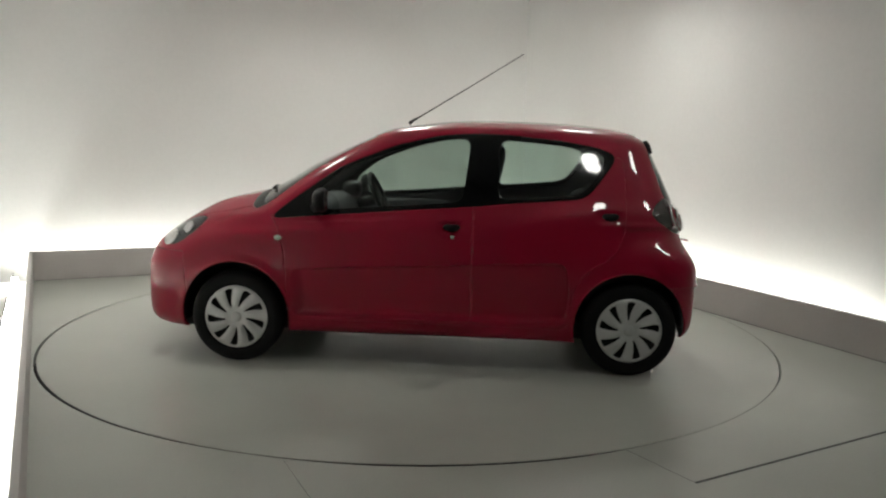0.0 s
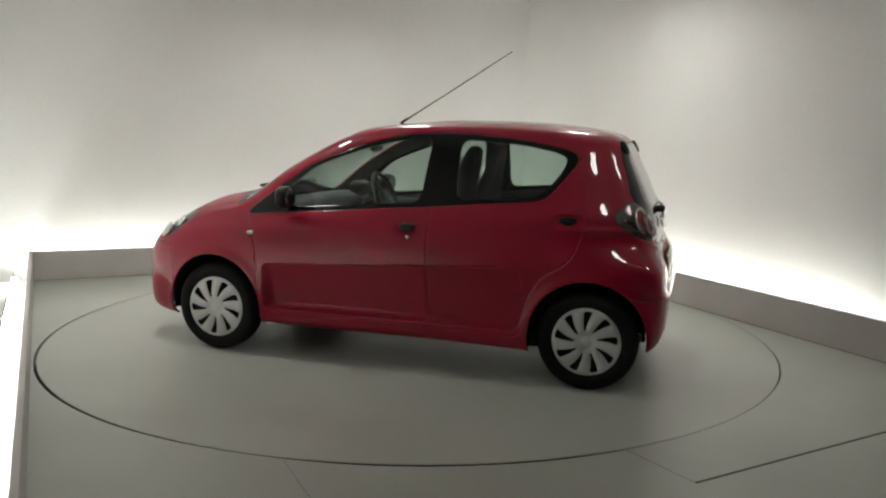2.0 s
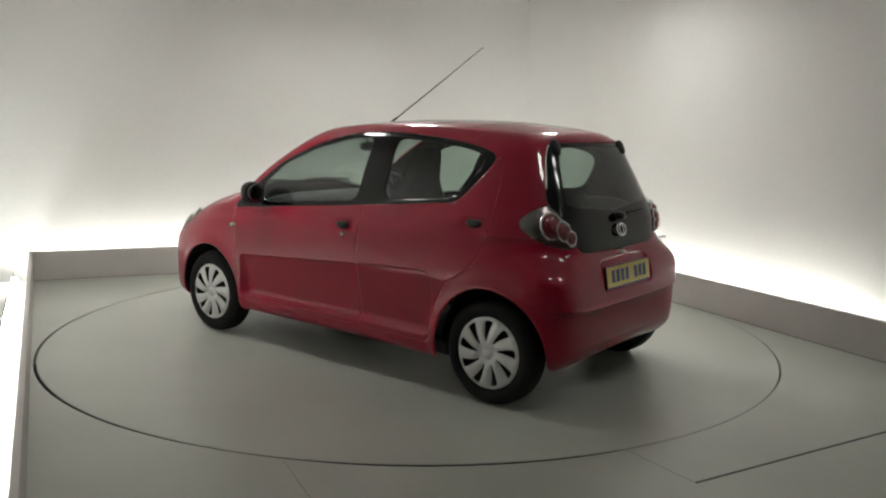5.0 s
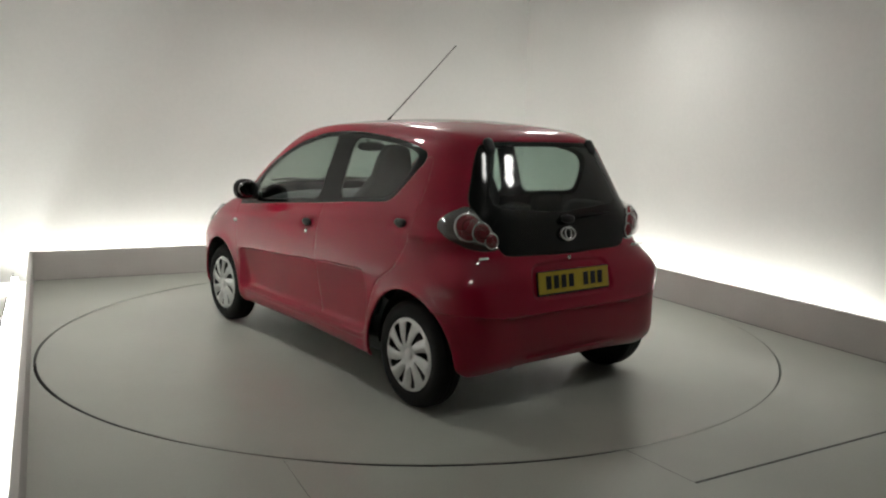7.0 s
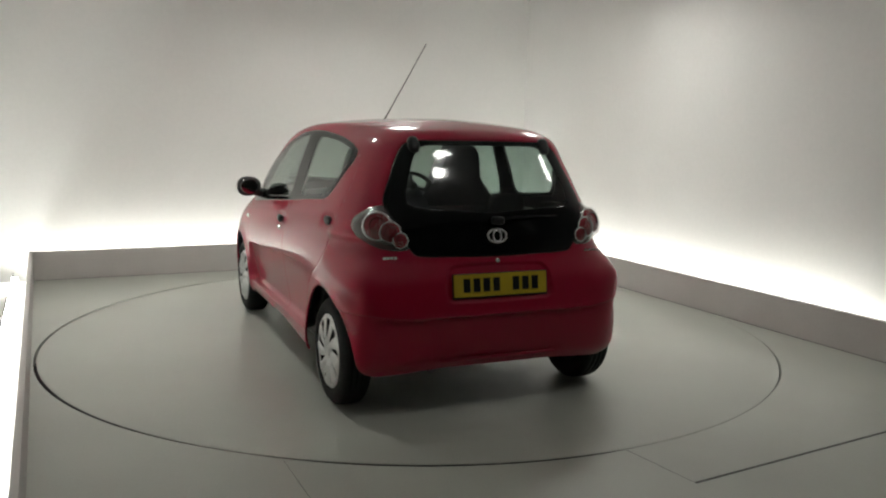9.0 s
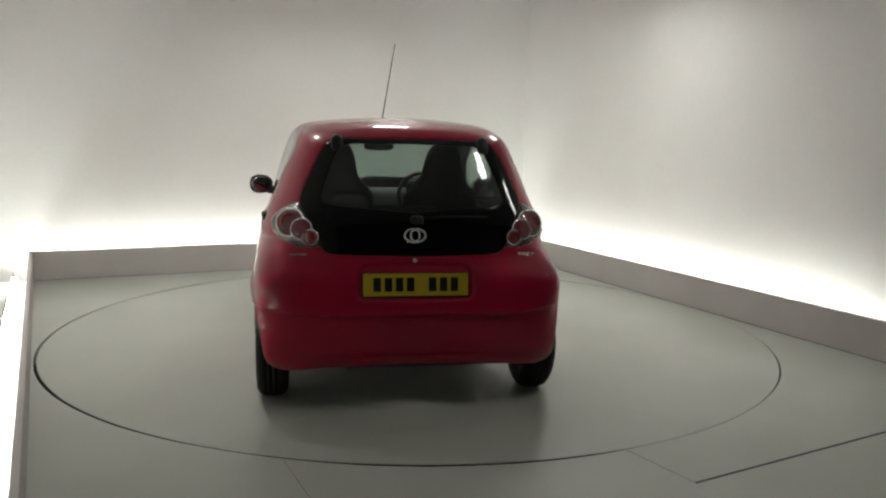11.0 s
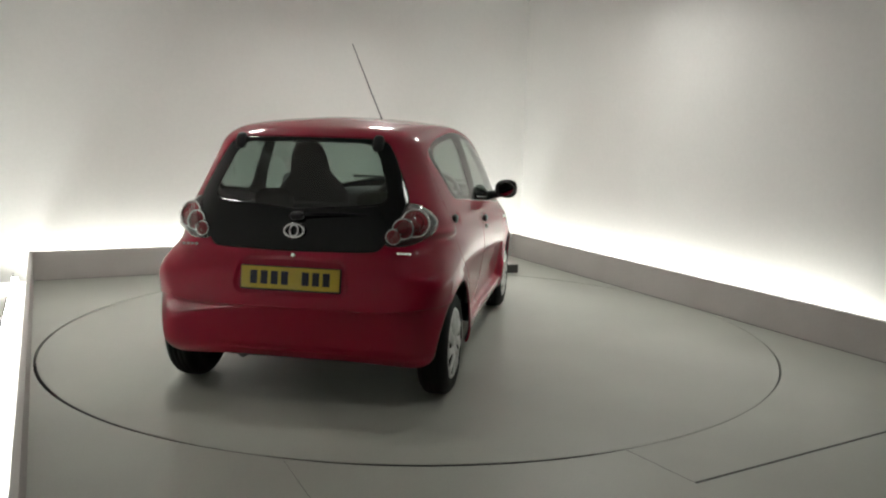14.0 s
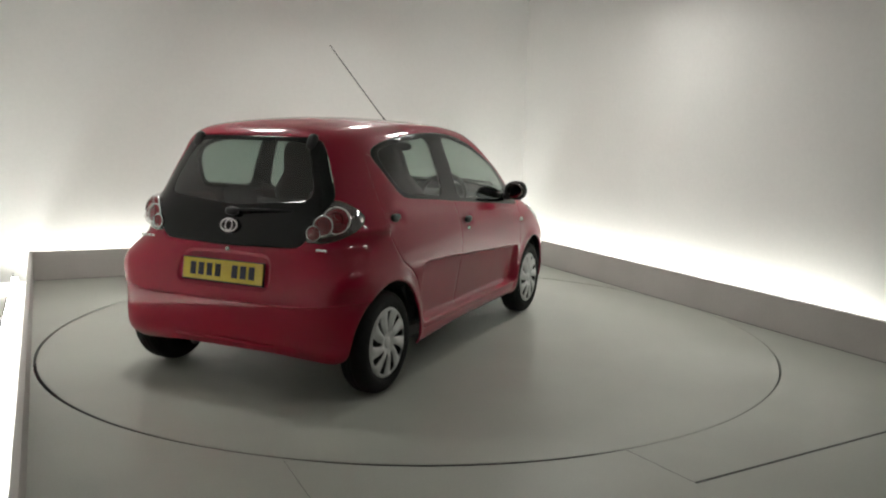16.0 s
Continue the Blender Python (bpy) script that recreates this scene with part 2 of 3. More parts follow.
# ---- the car's skin: contours from the sill up to the roof, each a rounded plan from tail to nose ----
ROWS = (
    # tail x, nose x, half width, widening towards the screen, tail and nose squareness, tail z, side z at x=-0.35, slope, bow, nose z
    dict(x=(-1.520, 1.748), w=0.788, wide=-0.045, n=(9.0, 6.5), z=(0.235, 0.200, 0.00, 0.0, 0.185)),
    dict(x=(-1.570, 1.804), w=0.808, wide=-0.016, n=(10.0, 6.5), z=(0.320, 0.270, 0.00, 0.0, 0.245)),
    dict(x=(-1.582, 1.810), w=0.805, n=(10.5, 6.5), z=(0.515, 0.480, 0.00, 0.0, 0.430)),
    dict(x=(-1.562, 1.800), w=0.808, n=(13.0, 6.2), z=(0.660, 0.660, -0.01, 0.0, 0.570)),
    dict(x=(-1.510, 1.730), w=0.795, n=(6.0, 5.0), z=(0.790, 0.810, -0.02, 0.0, 0.715)),
    dict(x=(-1.490, 1.440), w=0.770, n=(6.0, 5.5), z=(0.905, 0.905, -0.05, 0.0, 0.922)),
    dict(x=(-1.447, 1.080), w=0.722, wide=0.020, n=(5.2, 9.0), z=(1.030, 0.990, -0.08, 0.0, 1.020)),
    dict(x=(-1.368, 0.740), w=0.642, wide=0.045, n=(5.0, 9.0), z=(1.205, 1.205, -0.05, 0.0, 1.215)),
    dict(x=(-1.272, 0.360), w=0.552, wide=0.045, n=(5.6, 9.0), z=(1.385, 1.405, 0.00, -0.05, 1.390)),
    dict(x=(-1.120, 0.200), w=0.410, n=(5.0, 5.0), z=(1.440, 1.460, 0.00, -0.05, 1.435)),
    dict(x=(-0.850, -0.050), w=0.0, n=(4.0, 4.0), z=(1.472, 1.484, 0.00, -0.03, 1.470)),
)
V_SHOULDER, V_BELT, V_RAIL = 4.0, 6.0, 8.0


def plan_path(n_end=80, n_side=230):
    t = np.linspace(0, 1, n_end, endpoint=False)
    s = np.linspace(0, 1, n_side, endpoint=False)
    a = np.concatenate([-np.ones(n_end), -1 + 2 * s, np.ones(n_end + 1)])
    b = np.concatenate([t, np.ones(n_side), 1 - np.linspace(0, 1, n_end + 1)])
    return a, b


def step(x, lo, hi):
    k = np.clip((x - lo) / (hi - lo), 0, 1)
    return k * k * (3 - 2 * k)


def contour(row, a, b):
    n = np.where(a < 0, *row["n"])
    k = (np.abs(a) ** n + b ** n) ** (-1 / n)
    xr, xf = row["x"]
    x = (xr + xf) / 2 + (xf - xr) / 2 * k * a
    y = (row["w"] + row.get("wide", 0.0) * step(x, -0.95, 0.0)) * k * b
    zr, z0, slope, bow, zf = row["z"]
    z = z0 + slope * (x + 0.35) + bow * (x + 0.35) ** 2
    tail = step(-a, 0.62, 1.0) * (0.35 + 0.65 * step(1 - b, 0.0, 0.7))
    nose = step(a, 0.55, 1.0) * (0.45 + 0.55 * step(1 - b, 0.0, 0.7))
    return np.stack([x, y, z + (zr - z) * tail + (zf - z) * nose], -1)


def skin_grid(per=11):
    a, b = plan_path()
    rows = [contour(r, a, b) for r in ROWS]
    below = rows[0] * 1.0
    below[:, 1] *= 0.95
    below[:, 2] += 0.01
    above = rows[-2] * np.array([1, -1, 1])
    rows = [below, *rows, above]
    out, vs = [], []
    for i in range(1, len(rows) - 2):
        p0, p1, p2, p3 = rows[i - 1:i + 3]
        last = i == len(rows) - 3
        for j in range(per + (1 if last else 0)):
            t = j / per
            out.append(0.5 * (2 * p1 + (p2 - p0) * t + (2 * p0 - 5 * p1 + 4 * p2 - p3) * t ** 2 + (3 * p1 - p0 - 3 * p2 + p3) * t ** 3))
            vs.append(i - 1 + t)
    g = np.stack(out)
    g[:, :, 1] = np.maximum(g[:, :, 1], 0)
    g[:, 0, 1] = g[:, -1, 1] = 0
    g[-1, :, 1] = 0
    tau = np.linspace(0, 1, g.shape[1])
    full = np.concatenate([g, np.broadcast_to(tau[None, :, None], g.shape[:2] + (1,)),
                           np.broadcast_to(np.array(vs)[:, None, None], g.shape[:2] + (1,))], -1)
    return full


def grid_mesh(g):
    nv, nu = g.shape[:2]
    i = np.arange(nv * nu).reshape(nv, nu)
    p, q, r, s = i[:-1, :-1].ravel(), i[:-1, 1:].ravel(), i[1:, 1:].ravel(), i[1:, :-1].ravel()
    f = np.concatenate([np.stack([p, r, q], -1), np.stack([p, s, r], -1)])
    v = g.reshape(-1, g.shape[2])
    e1, e2 = v[f[:, 1], :3] - v[f[:, 0], :3], v[f[:, 2], :3] - v[f[:, 0], :3]
    f = f[np.linalg.norm(np.cross(e1, e2), axis=1) > 1e-10]
    return v, f


def tidy(v, f):
    used, inv = np.unique(f.ravel(), return_inverse=True)
    return v[used], inv.reshape(-1, 3)


def cut(mesh, phi):
    """Split a triangle mesh where phi of its vertices changes sign: the inside (below zero) and the outside."""
    v, f = mesh
    if not len(f):
        return mesh, mesh
    d = phi(v)
    d = np.where(np.abs(d) < 1e-6, 1e-6, d)
    neg = d[f] < 0
    cnt = neg.sum(1)
    ins, outs, more, cache = [], [], [], {}

    def mid(i, j):
        key = (min(i, j), max(i, j))
        if key not in cache:
            t = d[i] / (d[i] - d[j])
            cache[key] = len(v) + len(more)
            more.append(v[i] + (v[j] - v[i]) * t)
        return cache[key]

    for tri, ng in zip(f[(cnt == 1) | (cnt == 2)], neg[(cnt == 1) | (cnt == 2)]):
        k = int(np.argmax(ng)) if ng.sum() == 1 else int(np.argmin(ng))
        a, b, c = tri[k], tri[(k + 1) % 3], tri[(k + 2) % 3]
        ab, ac = mid(a, b), mid(a, c)
        lone, pair = ((a, ab, ac),), ((ab, b, c), (ab, c, ac))
        (ins if ng.sum() == 1 else outs).extend(lone)
        (outs if ng.sum() == 1 else ins).extend(pair)
    allv = np.concatenate([v, np.array(more).reshape(-1, v.shape[1])]) if more else v
    fi = np.concatenate([f[cnt == 3], np.array(ins, int).reshape(-1, 3)])
    fo = np.concatenate([f[cnt == 0], np.array(outs, int).reshape(-1, 3)])
    return tidy(allv, fi), tidy(allv, fo)


def rounded(points, times=2, radius=0.035):
    """The polygon with its corners cut round, at most by the radius."""
    p = np.array(points, float)
    for k in range(times + 1):
        out = []
        for a, b, c in zip(np.roll(p, 1, 0), p, np.roll(p, -1, 0)):
            for e in (a, c):
                n = np.linalg.norm(e - b)
                out.append(b + (e - b) * min(radius / (k + 1) / n, 0.3))
        p = np.array(out)
    return p


def poly_phi(points, pick, where=None, times=2):
    """Signed distance to a rounded polygon in the plane that pick gives; where limits it to one region of the skin."""
    p = rounded(points, times)
    q = np.roll(p, -1, 0)

    def phi(v):
        c = pick(v)
        best = np.full(len(c), 9.0)
        inside = np.zeros(len(c), bool)
        for a, b in zip(p, q):
            e, w = b - a, c - a
            t = np.clip((w @ e) / (e @ e + 1e-12), 0, 1)
            best = np.minimum(best, np.linalg.norm(w - t[:, None] * e, axis=1))
            cross = (a[1] > c[:, 1]) != (b[1] > c[:, 1])
            with np.errstate(divide="ignore", invalid="ignore"):
                xs = a[0] + (c[:, 1] - a[1]) * e[0] / np.where(e[1] == 0, 1e-12, e[1])
            inside ^= cross & (c[:, 0] < xs)
        s = np.where(inside, -best, best)
        return s if where is None else np.where(where(v), s, np.abs(s) + 0.05)
    return phi


def shifted(phi, by):
    return lambda v: phi(v) + by


XZ = lambda v: v[:, [0, 2]]
YZ = lambda v: v[:, [1, 2]]
SIDE = lambda v: v[:, 1] > 0.42
REAR = lambda v: v[:, 0] < -1.08
TAIL_CORNER = lambda v: np.stack([(v[:, 1] + v[:, 0]) * 0.7071, v[:, 2]], -1)


def joined(*meshes):
    vs, fs, n = [], [], 0
    for v, f in meshes:
        vs.append(v)
        fs.append(f + n)
        n += len(v)
    return np.concatenate(vs), np.concatenate(fs)


def mirrored(mesh):
    v, f = mesh
    v = v.copy()
    v[:, 1] *= -1
    return v, f[:, ::-1]


def panel(name, mesh, material, parent, label="", thick=0.012, both=False, flip=False):
    """Skin triangles as one part with real thickness; both: the two halves joined along the middle."""
    if both:
        mesh = joined(mesh, mirrored(mesh))
    elif flip:
        mesh = mirrored(mesh)
    v, f = mesh
    me = bpy.data.meshes.new(name)
    me.from_pydata(v[:, :3].tolist(), [], f.tolist())
    bm = bmesh.new()
    bm.from_mesh(me)
    bmesh.ops.remove_doubles(bm, verts=bm.verts, dist=2e-5)
    bm.to_mesh(me)
    bm.free()
    me.materials.append(material)
    me.polygons.foreach_set("use_smooth", [True] * len(me.polygons))
    ob = new(name, me)
    ob.parent = parent
    if thick:
        mod = ob.modifiers.new("thickness", "SOLIDIFY")
        mod.thickness, mod.offset = thick, -1
        mod.use_rim = True
        if material is M_RED:
            me.materials.append(M_TRIM)
            mod.material_offset = 1
    if label:
        tagged(ob, label)
    return ob


def tube(points, radius, sides=10, taper=1.0):
    bm = bmesh.new()
    rings = []
    pts = [Vector(p) for p in points]
    for i, p in enumerate(pts):
        way = (pts[min(i + 1, len(pts) - 1)] - pts[max(i - 1, 0)]).normalized()
        x = way.orthogonal().normalized()
        y = way.cross(x)
        r = radius * (1 + (taper - 1) * i / max(1, len(pts) - 1))
        rings.append([bm.verts.new(p + (x * math.cos(k) + y * math.sin(k)) * r) for k in (2 * math.pi * j / sides for j in range(sides))])
    for a, b in zip(rings, rings[1:]):
        for j in range(sides):
            bm.faces.new((a[j], a[(j + 1) % sides], b[(j + 1) % sides], b[j]))
    bm.faces.new(rings[0][::-1])
    bm.faces.new(rings[-1])
    return bm


def lathe(profile, segs=72, axis="Y", closed=False):
    """Turns (radius, along) points round the y axis."""
    bm = bmesh.new()
    rings = []
    for j in range(segs):
        a = 2 * math.pi * j / segs
        rings.append([bm.verts.new((r * math.cos(a), h, r * math.sin(a))) for r, h in profile])
    n = len(profile)
    for j in range(segs):
        p, q = rings[j], rings[(j + 1) % segs]
        for i in range(n - 1 + (1 if closed else 0)):
            bm.faces.new((p[i], p[(i + 1) % n], q[(i + 1) % n], q[i]))
    bmesh.ops.remove_doubles(bm, verts=bm.verts, dist=1e-5)
    bmesh.ops.recalc_face_normals(bm, faces=bm.faces)
    return bm


def ring_torus(major, minor, squash=1.0, segs=48, sides=8):
    """An oval ring in the local xy plane."""
    bm = bmesh.new()
    rings = []
    for j in range(segs):
        a = 2 * math.pi * j / segs
        c, s = math.cos(a), math.sin(a)
        rings.append([bm.verts.new(((major + minor * math.cos(k)) * c, (major * squash + minor * math.cos(k)) * s, minor * math.sin(k)))
                      for k in (2 * math.pi * i / sides for i in range(sides))])
    for j in range(segs):
        p, q = rings[j], rings[(j + 1) % segs]
        for i in range(sides):
            bm.faces.new((p[i], q[i], q[(i + 1) % sides], p[(i + 1) % sides]))
    return bm


def dome(radius, height, squash=1.0, segs=36, rings=6):
    bm = bmesh.new()
    top = bm.verts.new((0, 0, height))
    prev = None
    for i in range(1, rings + 1):
        k = i / rings
        h = height * (1 - k ** 2.5)
        cur = [bm.verts.new((radius * k * math.cos(a), radius * squash * k * math.sin(a), h)) for a in (2 * math.pi * j / segs for j in range(segs))]
        for j in range(segs):
            if prev is None:
                bm.faces.new((top, cur[j], cur[(j + 1) % segs]))
            else:
                bm.faces.new((prev[j], cur[j], cur[(j + 1) % segs], prev[(j + 1) % segs]))
        prev = cur
    low = [bm.verts.new((v.co.x, v.co.y, -0.01)) for v in prev]
    for j in range(segs):
        bm.faces.new((prev[j], low[j], low[(j + 1) % segs], prev[(j + 1) % segs]))
    return bm


def placed(bm, m):
    bmesh.ops.transform(bm, matrix=m, verts=bm.verts)
    if m.determinant() < 0:
        bmesh.ops.reverse_faces(bm, faces=bm.faces)
    return bm


def rounded_block(size, power=4.0, rings=14, segs=28):
    """A soft-edged block (superellipsoid) with the given half sizes."""
    bm = bmesh.new()
    bmesh.ops.create_uvsphere(bm, u_segments=segs, v_segments=rings, radius=1)
    for v in bm.verts:
        d = (abs(v.co.x) ** power + abs(v.co.y) ** power + abs(v.co.z) ** power) ** (-1 / power)
        v.co = Vector([c * d * s for c, s in zip(v.co, size)])
    return bm


# ---- one wheel, its outer side towards +y ----
TYRE_R, AXLE, WHEEL_Z = 0.279, 1.170, 0.277


def make_wheel(name, parent, m):
    wheel = new(name)
    wheel.parent = parent
    wheel.matrix_local = m
    w = 0.078
    prof = [(0.172, w - 0.020), (0.190, w - 0.008), (0.215, w + 0.004), (0.245, w + 0.001), (0.264, w - 0.012), (0.274, w - 0.026)]
    for y in (0.034, 0.028, 0.022):
        prof.append((TYRE_R if y != 0.028 else TYRE_R - 0.006, y))
    prof += [(TYRE_R, 0.004), (TYRE_R - 0.006, 0.0), (TYRE_R, -0.004), (TYRE_R, -0.022), (TYRE_R - 0.006, -0.028), (TYRE_R, -0.034)]
    prof += [(0.274, -w + 0.026), (0.264, -w + 0.012), (0.245, -w - 0.001), (0.215, -w - 0.004), (0.185, -w + 0.002), (0.172, -w + 0.012)]
    part("tyre", lathe(prof, closed=True), M_RUBBER, wheel, "black rubber tyre")
    part("rim", lathe([(0.0, 0.03), (0.12, 0.034), (0.165, 0.02), (0.176, w - 0.008), (0.180, w - 0.004), (0.180, -w + 0.01), (0.165, -0.05)]), M_BLACK, wheel, "black steel rim behind the cover")
    nr, na = 26, 216
    r = np.linspace(0.0, 0.194, nr)[:, None]
    a = np.linspace(0, 2 * np.pi, na + 1)[None, :]
    h = 0.066 + 0.012 * step(r, 0.03, 0.08) - 0.004 * step(r, 0.08, 0.15) - 0.014 * step(r, 0.178, 0.194) + 0.006 * (1 - step(r, 0.0, 0.032))
    blade = 9 * (a - 1.6 * r)
    h = h + (0.006 * np.cos(blade) + 0.003 * np.sin(blade)) * step(r, 0.05, 0.09) * (1 - step(r, 0.165, 0.182))
    g = np.stack([r * np.cos(a), h + 0 * a, r * np.sin(a)], -1)
    v, f = grid_mesh(g)

    def slot(v):
        rr = np.hypot(v[:, 0], v[:, 2])
        ang = np.arctan2(v[:, 2], v[:, 0])
        k = (9 * (ang - 1.6 * rr) / (2 * np.pi)) % 1.0 - 0.5
        side = np.abs(k) * 2 * np.pi / 9 * rr
        half = 0.0065 + 0.185 * (rr - 0.070)
        return np.maximum(side - half, np.abs(rr - 0.120) - 0.056 + 0.22 * side)
    _, solid = cut((v, f), slot)
    panel("wheel_cover", solid, M_SILVER, wheel, "silver slotted wheel cover", thick=0.006)
    part("centre_cap", placed(dome(0.030, 0.006), Matrix.Translation((0, 0.074, 0)) @ pose(0, 0, 0, -90)), M_SILVER, wheel)
    return wheel


# ---- the car ----
def make_car():
    car = tagged(new("car"), label="small glossy red five-door hatchback parked on the turntable", category="car")
    g = skin_grid()
    half = grid_mesh(g)
    v, f = half
    mid = v[f].mean(1)[:, :3]
    nrm = np.cross(v[f[:, 1], :3] - v[f[:, 0], :3], v[f[:, 2], :3] - v[f[:, 0], :3])
    if (nrm * (mid - np.array([0, 0, 0.7]))).sum() < 0:
        half = (v, f[:, ::-1])

    # lower door recess with its sharp step, wheel-arch lips, bumper step, plate recess
    low_doors = poly_phi(((0.835, 0.305), (0.835, 0.585), (0.30, 0.612), (-0.40, 0.652), (-0.755, 0.668), (-0.790, 0.640), (-0.815, 0.520), (-0.800, 0.305)), XZ, SIDE, 1)
    plate_box = poly_phi(((0.0, 0.565), (0.315, 0.570), (0.290, 0.755), (0.0, 0.765), (-0.3, 0.76), (-0.3, 0.57)), YZ, REAR, 1)
    bumper = lambda v: np.where(v[:, 0] < -1.15, v[:, 2] - 0.512 - 0.03 * step(v[:, 1], 0.45, 0.78), 1.0)
    for phi in (low_doors, shifted(low_doors, 0.006), shifted(low_doors, -0.008), shifted(low_doors, -0.02), plate_box, shifted(plate_box, 0.02), bumper, shifted(bumper, 0.006), shifted(bumper, -0.008), shifted(bumper, -0.02)):
        half = joined(*cut(half, phi))
    v, f = half
    v = v.copy()
    tuck = 0.011 + 0.14 * np.clip(0.62 - v[:, 2], 0, 0.30)
    v[:, 1] -= tuck * step(-low_doors(v), 0, 0.006) * step(v[:, 2], 0.288, 0.338) * (1 - step(v[:, 0], 0.76, 0.835))
    v[:, 1] += np.where(v[:, 1] > 0.45, 0.014 * np.exp(-((v[:, 2] - 0.888) / 0.020) ** 2) * step(-v[:, 0], 1.06, 1.16), 0)
    for hx, hz in ((-0.116, 0.850), (-1.035, 0.934)):
        dish = np.exp(-((v[:, 0] - hx) / 0.075) ** 4 - ((v[:, 2] - hz) / 0.034) ** 4)
        v[:, 1] -= np.where(v[:, 1] > 0.5, 0.011 * dish, 0)
    v[:, 0] += 0.012 * step(-plate_box(v), 0, 0.02)
    ledge = 0.017 * np.exp(-np.maximum(bumper(v), 0) / 0.030) * step(-v[:, 0], 1.34, 1.46) - 0.018 * step(-bumper(v), 0, 0.006) * step(-v[:, 0], 1.30, 1.40)
    flank = step(v[:, 1], 0.60, 0.76)
    v[:, 0] -= ledge * (1 - flank)
    v[:, 1] += ledge * flank * 0.3
    for sx in (-1, 1):
        d = np.hypot(v[:, 0] - sx * AXLE, v[:, 2] - 0.285)
        v[:, 1] += np.where(v[:, 1] > 0.5, 0.012 * np.exp(-((d - 0.335) / 0.035) ** 2), 0)
    half = (v, f)

    # openings and panels
    for sx in (-1, 1):
        _, half = cut(half, lambda v: np.where(v[:, 1] > 0.40, np.hypot(v[:, 0] - sx * AXLE, (v[:, 2] - 0.285) * 0.99) - 0.328, 1.0))
    dlo = poly_phi(((0.975, 0.874), (0.885, 0.955), (0.56, 1.190), (0.225, 1.325), (-0.04, 1.388), (-0.25, 1.402), (-0.45, 1.397), (-0.77, 1.367),
                    (-0.98, 1.330), (-1.085, 1.285), (-0.985, 1.145), (-0.895, 1.035), (-0.445, 0.998), (-0.25, 0.978), (0.22, 0.940), (0.65, 0.902)), XZ, SIDE, 1)
    side_glass, half = cut(half, dlo)
    front_pane = poly_phi(((0.66, 0.935), (0.70, 1.04), (0.52, 1.190), (0.225, 1.300), (-0.04, 1.362), (-0.215, 1.375), (-0.175, 1.00)), XZ, None, 1)
    rear_pane = poly_phi(((-0.385, 1.372), (-0.76, 1.343), (-0.96, 1.305), (-1.015, 1.265), (-0.94, 1.140), (-0.87, 1.060), (-0.385, 1.020)), XZ, None, 1)
    pane_f, black = cut(side_glass, front_pane)
    pane_r, black = cut(black, rear_pane)
    front_door = poly_phi(((-0.235, 0.275), (0.820, 0.275), (0.862, 0.45), (0.872, 0.70), (0.935, 0.86), (0.98, 0.90), (0.6, 1.02), (-0.235, 1.10)), XZ, SIDE, 1)
    rear_door = poly_phi(((-0.241, 0.275), (-0.241, 1.06), (-0.9, 1.10), (-1.095, 1.31), (-1.125, 1.20), (-1.13, 0.90), (-1.07, 0.72), (-0.90, 0.62), (-0.825, 0.48), (-0.81, 0.275)), XZ, SIDE, 1)
    door_f, half = cut(half, front_door)
    door_r, half = cut(half, rear_door)
    door_f, _ = cut(door_f, shifted(front_door, 0.0009))
    door_r, _ = cut(door_r, shifted(rear_door, 0.0004))

    hatch = poly_phi(((-0.4, 1.372), (0.405, 1.365), (0.455, 1.320), (0.575, 1.060), (0.560, 1.02), (0.488, 0.875), (0.455, 0.808), (0.40, 0.796), (0.0, 0.786), (-0.4, 0.79)), YZ, REAR, 1)
    hatch_m, half = cut(half, hatch)
    hatch_m, _ = cut(hatch_m, shifted(hatch, 0.004))
    view = poly_phi(((-0.3, 1.343), (0.345, 1.338), (0.385, 1.295), (0.468, 1.078), (0.445, 1.038), (0.0, 1.000), (-0.3, 1.01)), YZ, None, 1)
    pane_b, hatch_m = cut(hatch_m, view)
    lamp = poly_phi(((-0.735, 0.842), (-0.730, 0.92), (-0.665, 1.025), (-0.570, 1.052), (-0.490, 1.026), (-0.425, 0.985), (-0.405, 0.945), (-0.450, 0.900), (-0.510, 0.868), (-0.590, 0.836), (-0.690, 0.825)), TAIL_CORNER, lambda v: (v[:, 0] < -1.15) & (v[:, 1] > 0.40), 1)
    lamp_m, half = cut(half, lamp)
    head = poly_phi(((1.69, 0.700), (1.56, 0.688), (1.46, 0.765), (1.37, 0.850), (1.42, 0.868), (1.55, 0.832), (1.67, 0.760)), XZ, lambda v: (v[:, 1] > 0.36) & (v[:, 0] > 1.15), 1)
    head_m, half = cut(half, head)
    screen = lambda v: np.maximum(np.maximum(V_BELT + 0.06 - v[:, 4], v[:, 4] - V_RAIL + 0.10), np.where(v[:, 0] > 0.1, (v[:, 4] - V_BELT) * 0.0 + (v[:, 1] - 0.655 + 0.055 * (v[:, 4] - V_BELT)) * 9, 9.0))
    screen_m, half = cut(half, screen)
    cowl = lambda v: np.where((v[:, 0] > 0.3) & (v[:, 1] < 0.66), np.maximum(v[:, 4] - V_BELT - 0.07, V_BELT - 0.15 - v[:, 4]), 1.0)
    cowl_m, half = cut(half, cowl)
    bonnet = lambda v: np.where(v[:, 0] > 0.9, np.maximum(np.maximum(4.15 - v[:, 4], v[:, 4] - V_BELT + 0.16) * 0.4, v[:, 1] - 0.60 + 0.25 * np.maximum(v[:, 0] - 1.3, 0)), 1.0)
    bonnet_m, half = cut(half, bonnet)
    bonnet_m, _ = cut(bonnet_m, shifted(bonnet, 0.004))
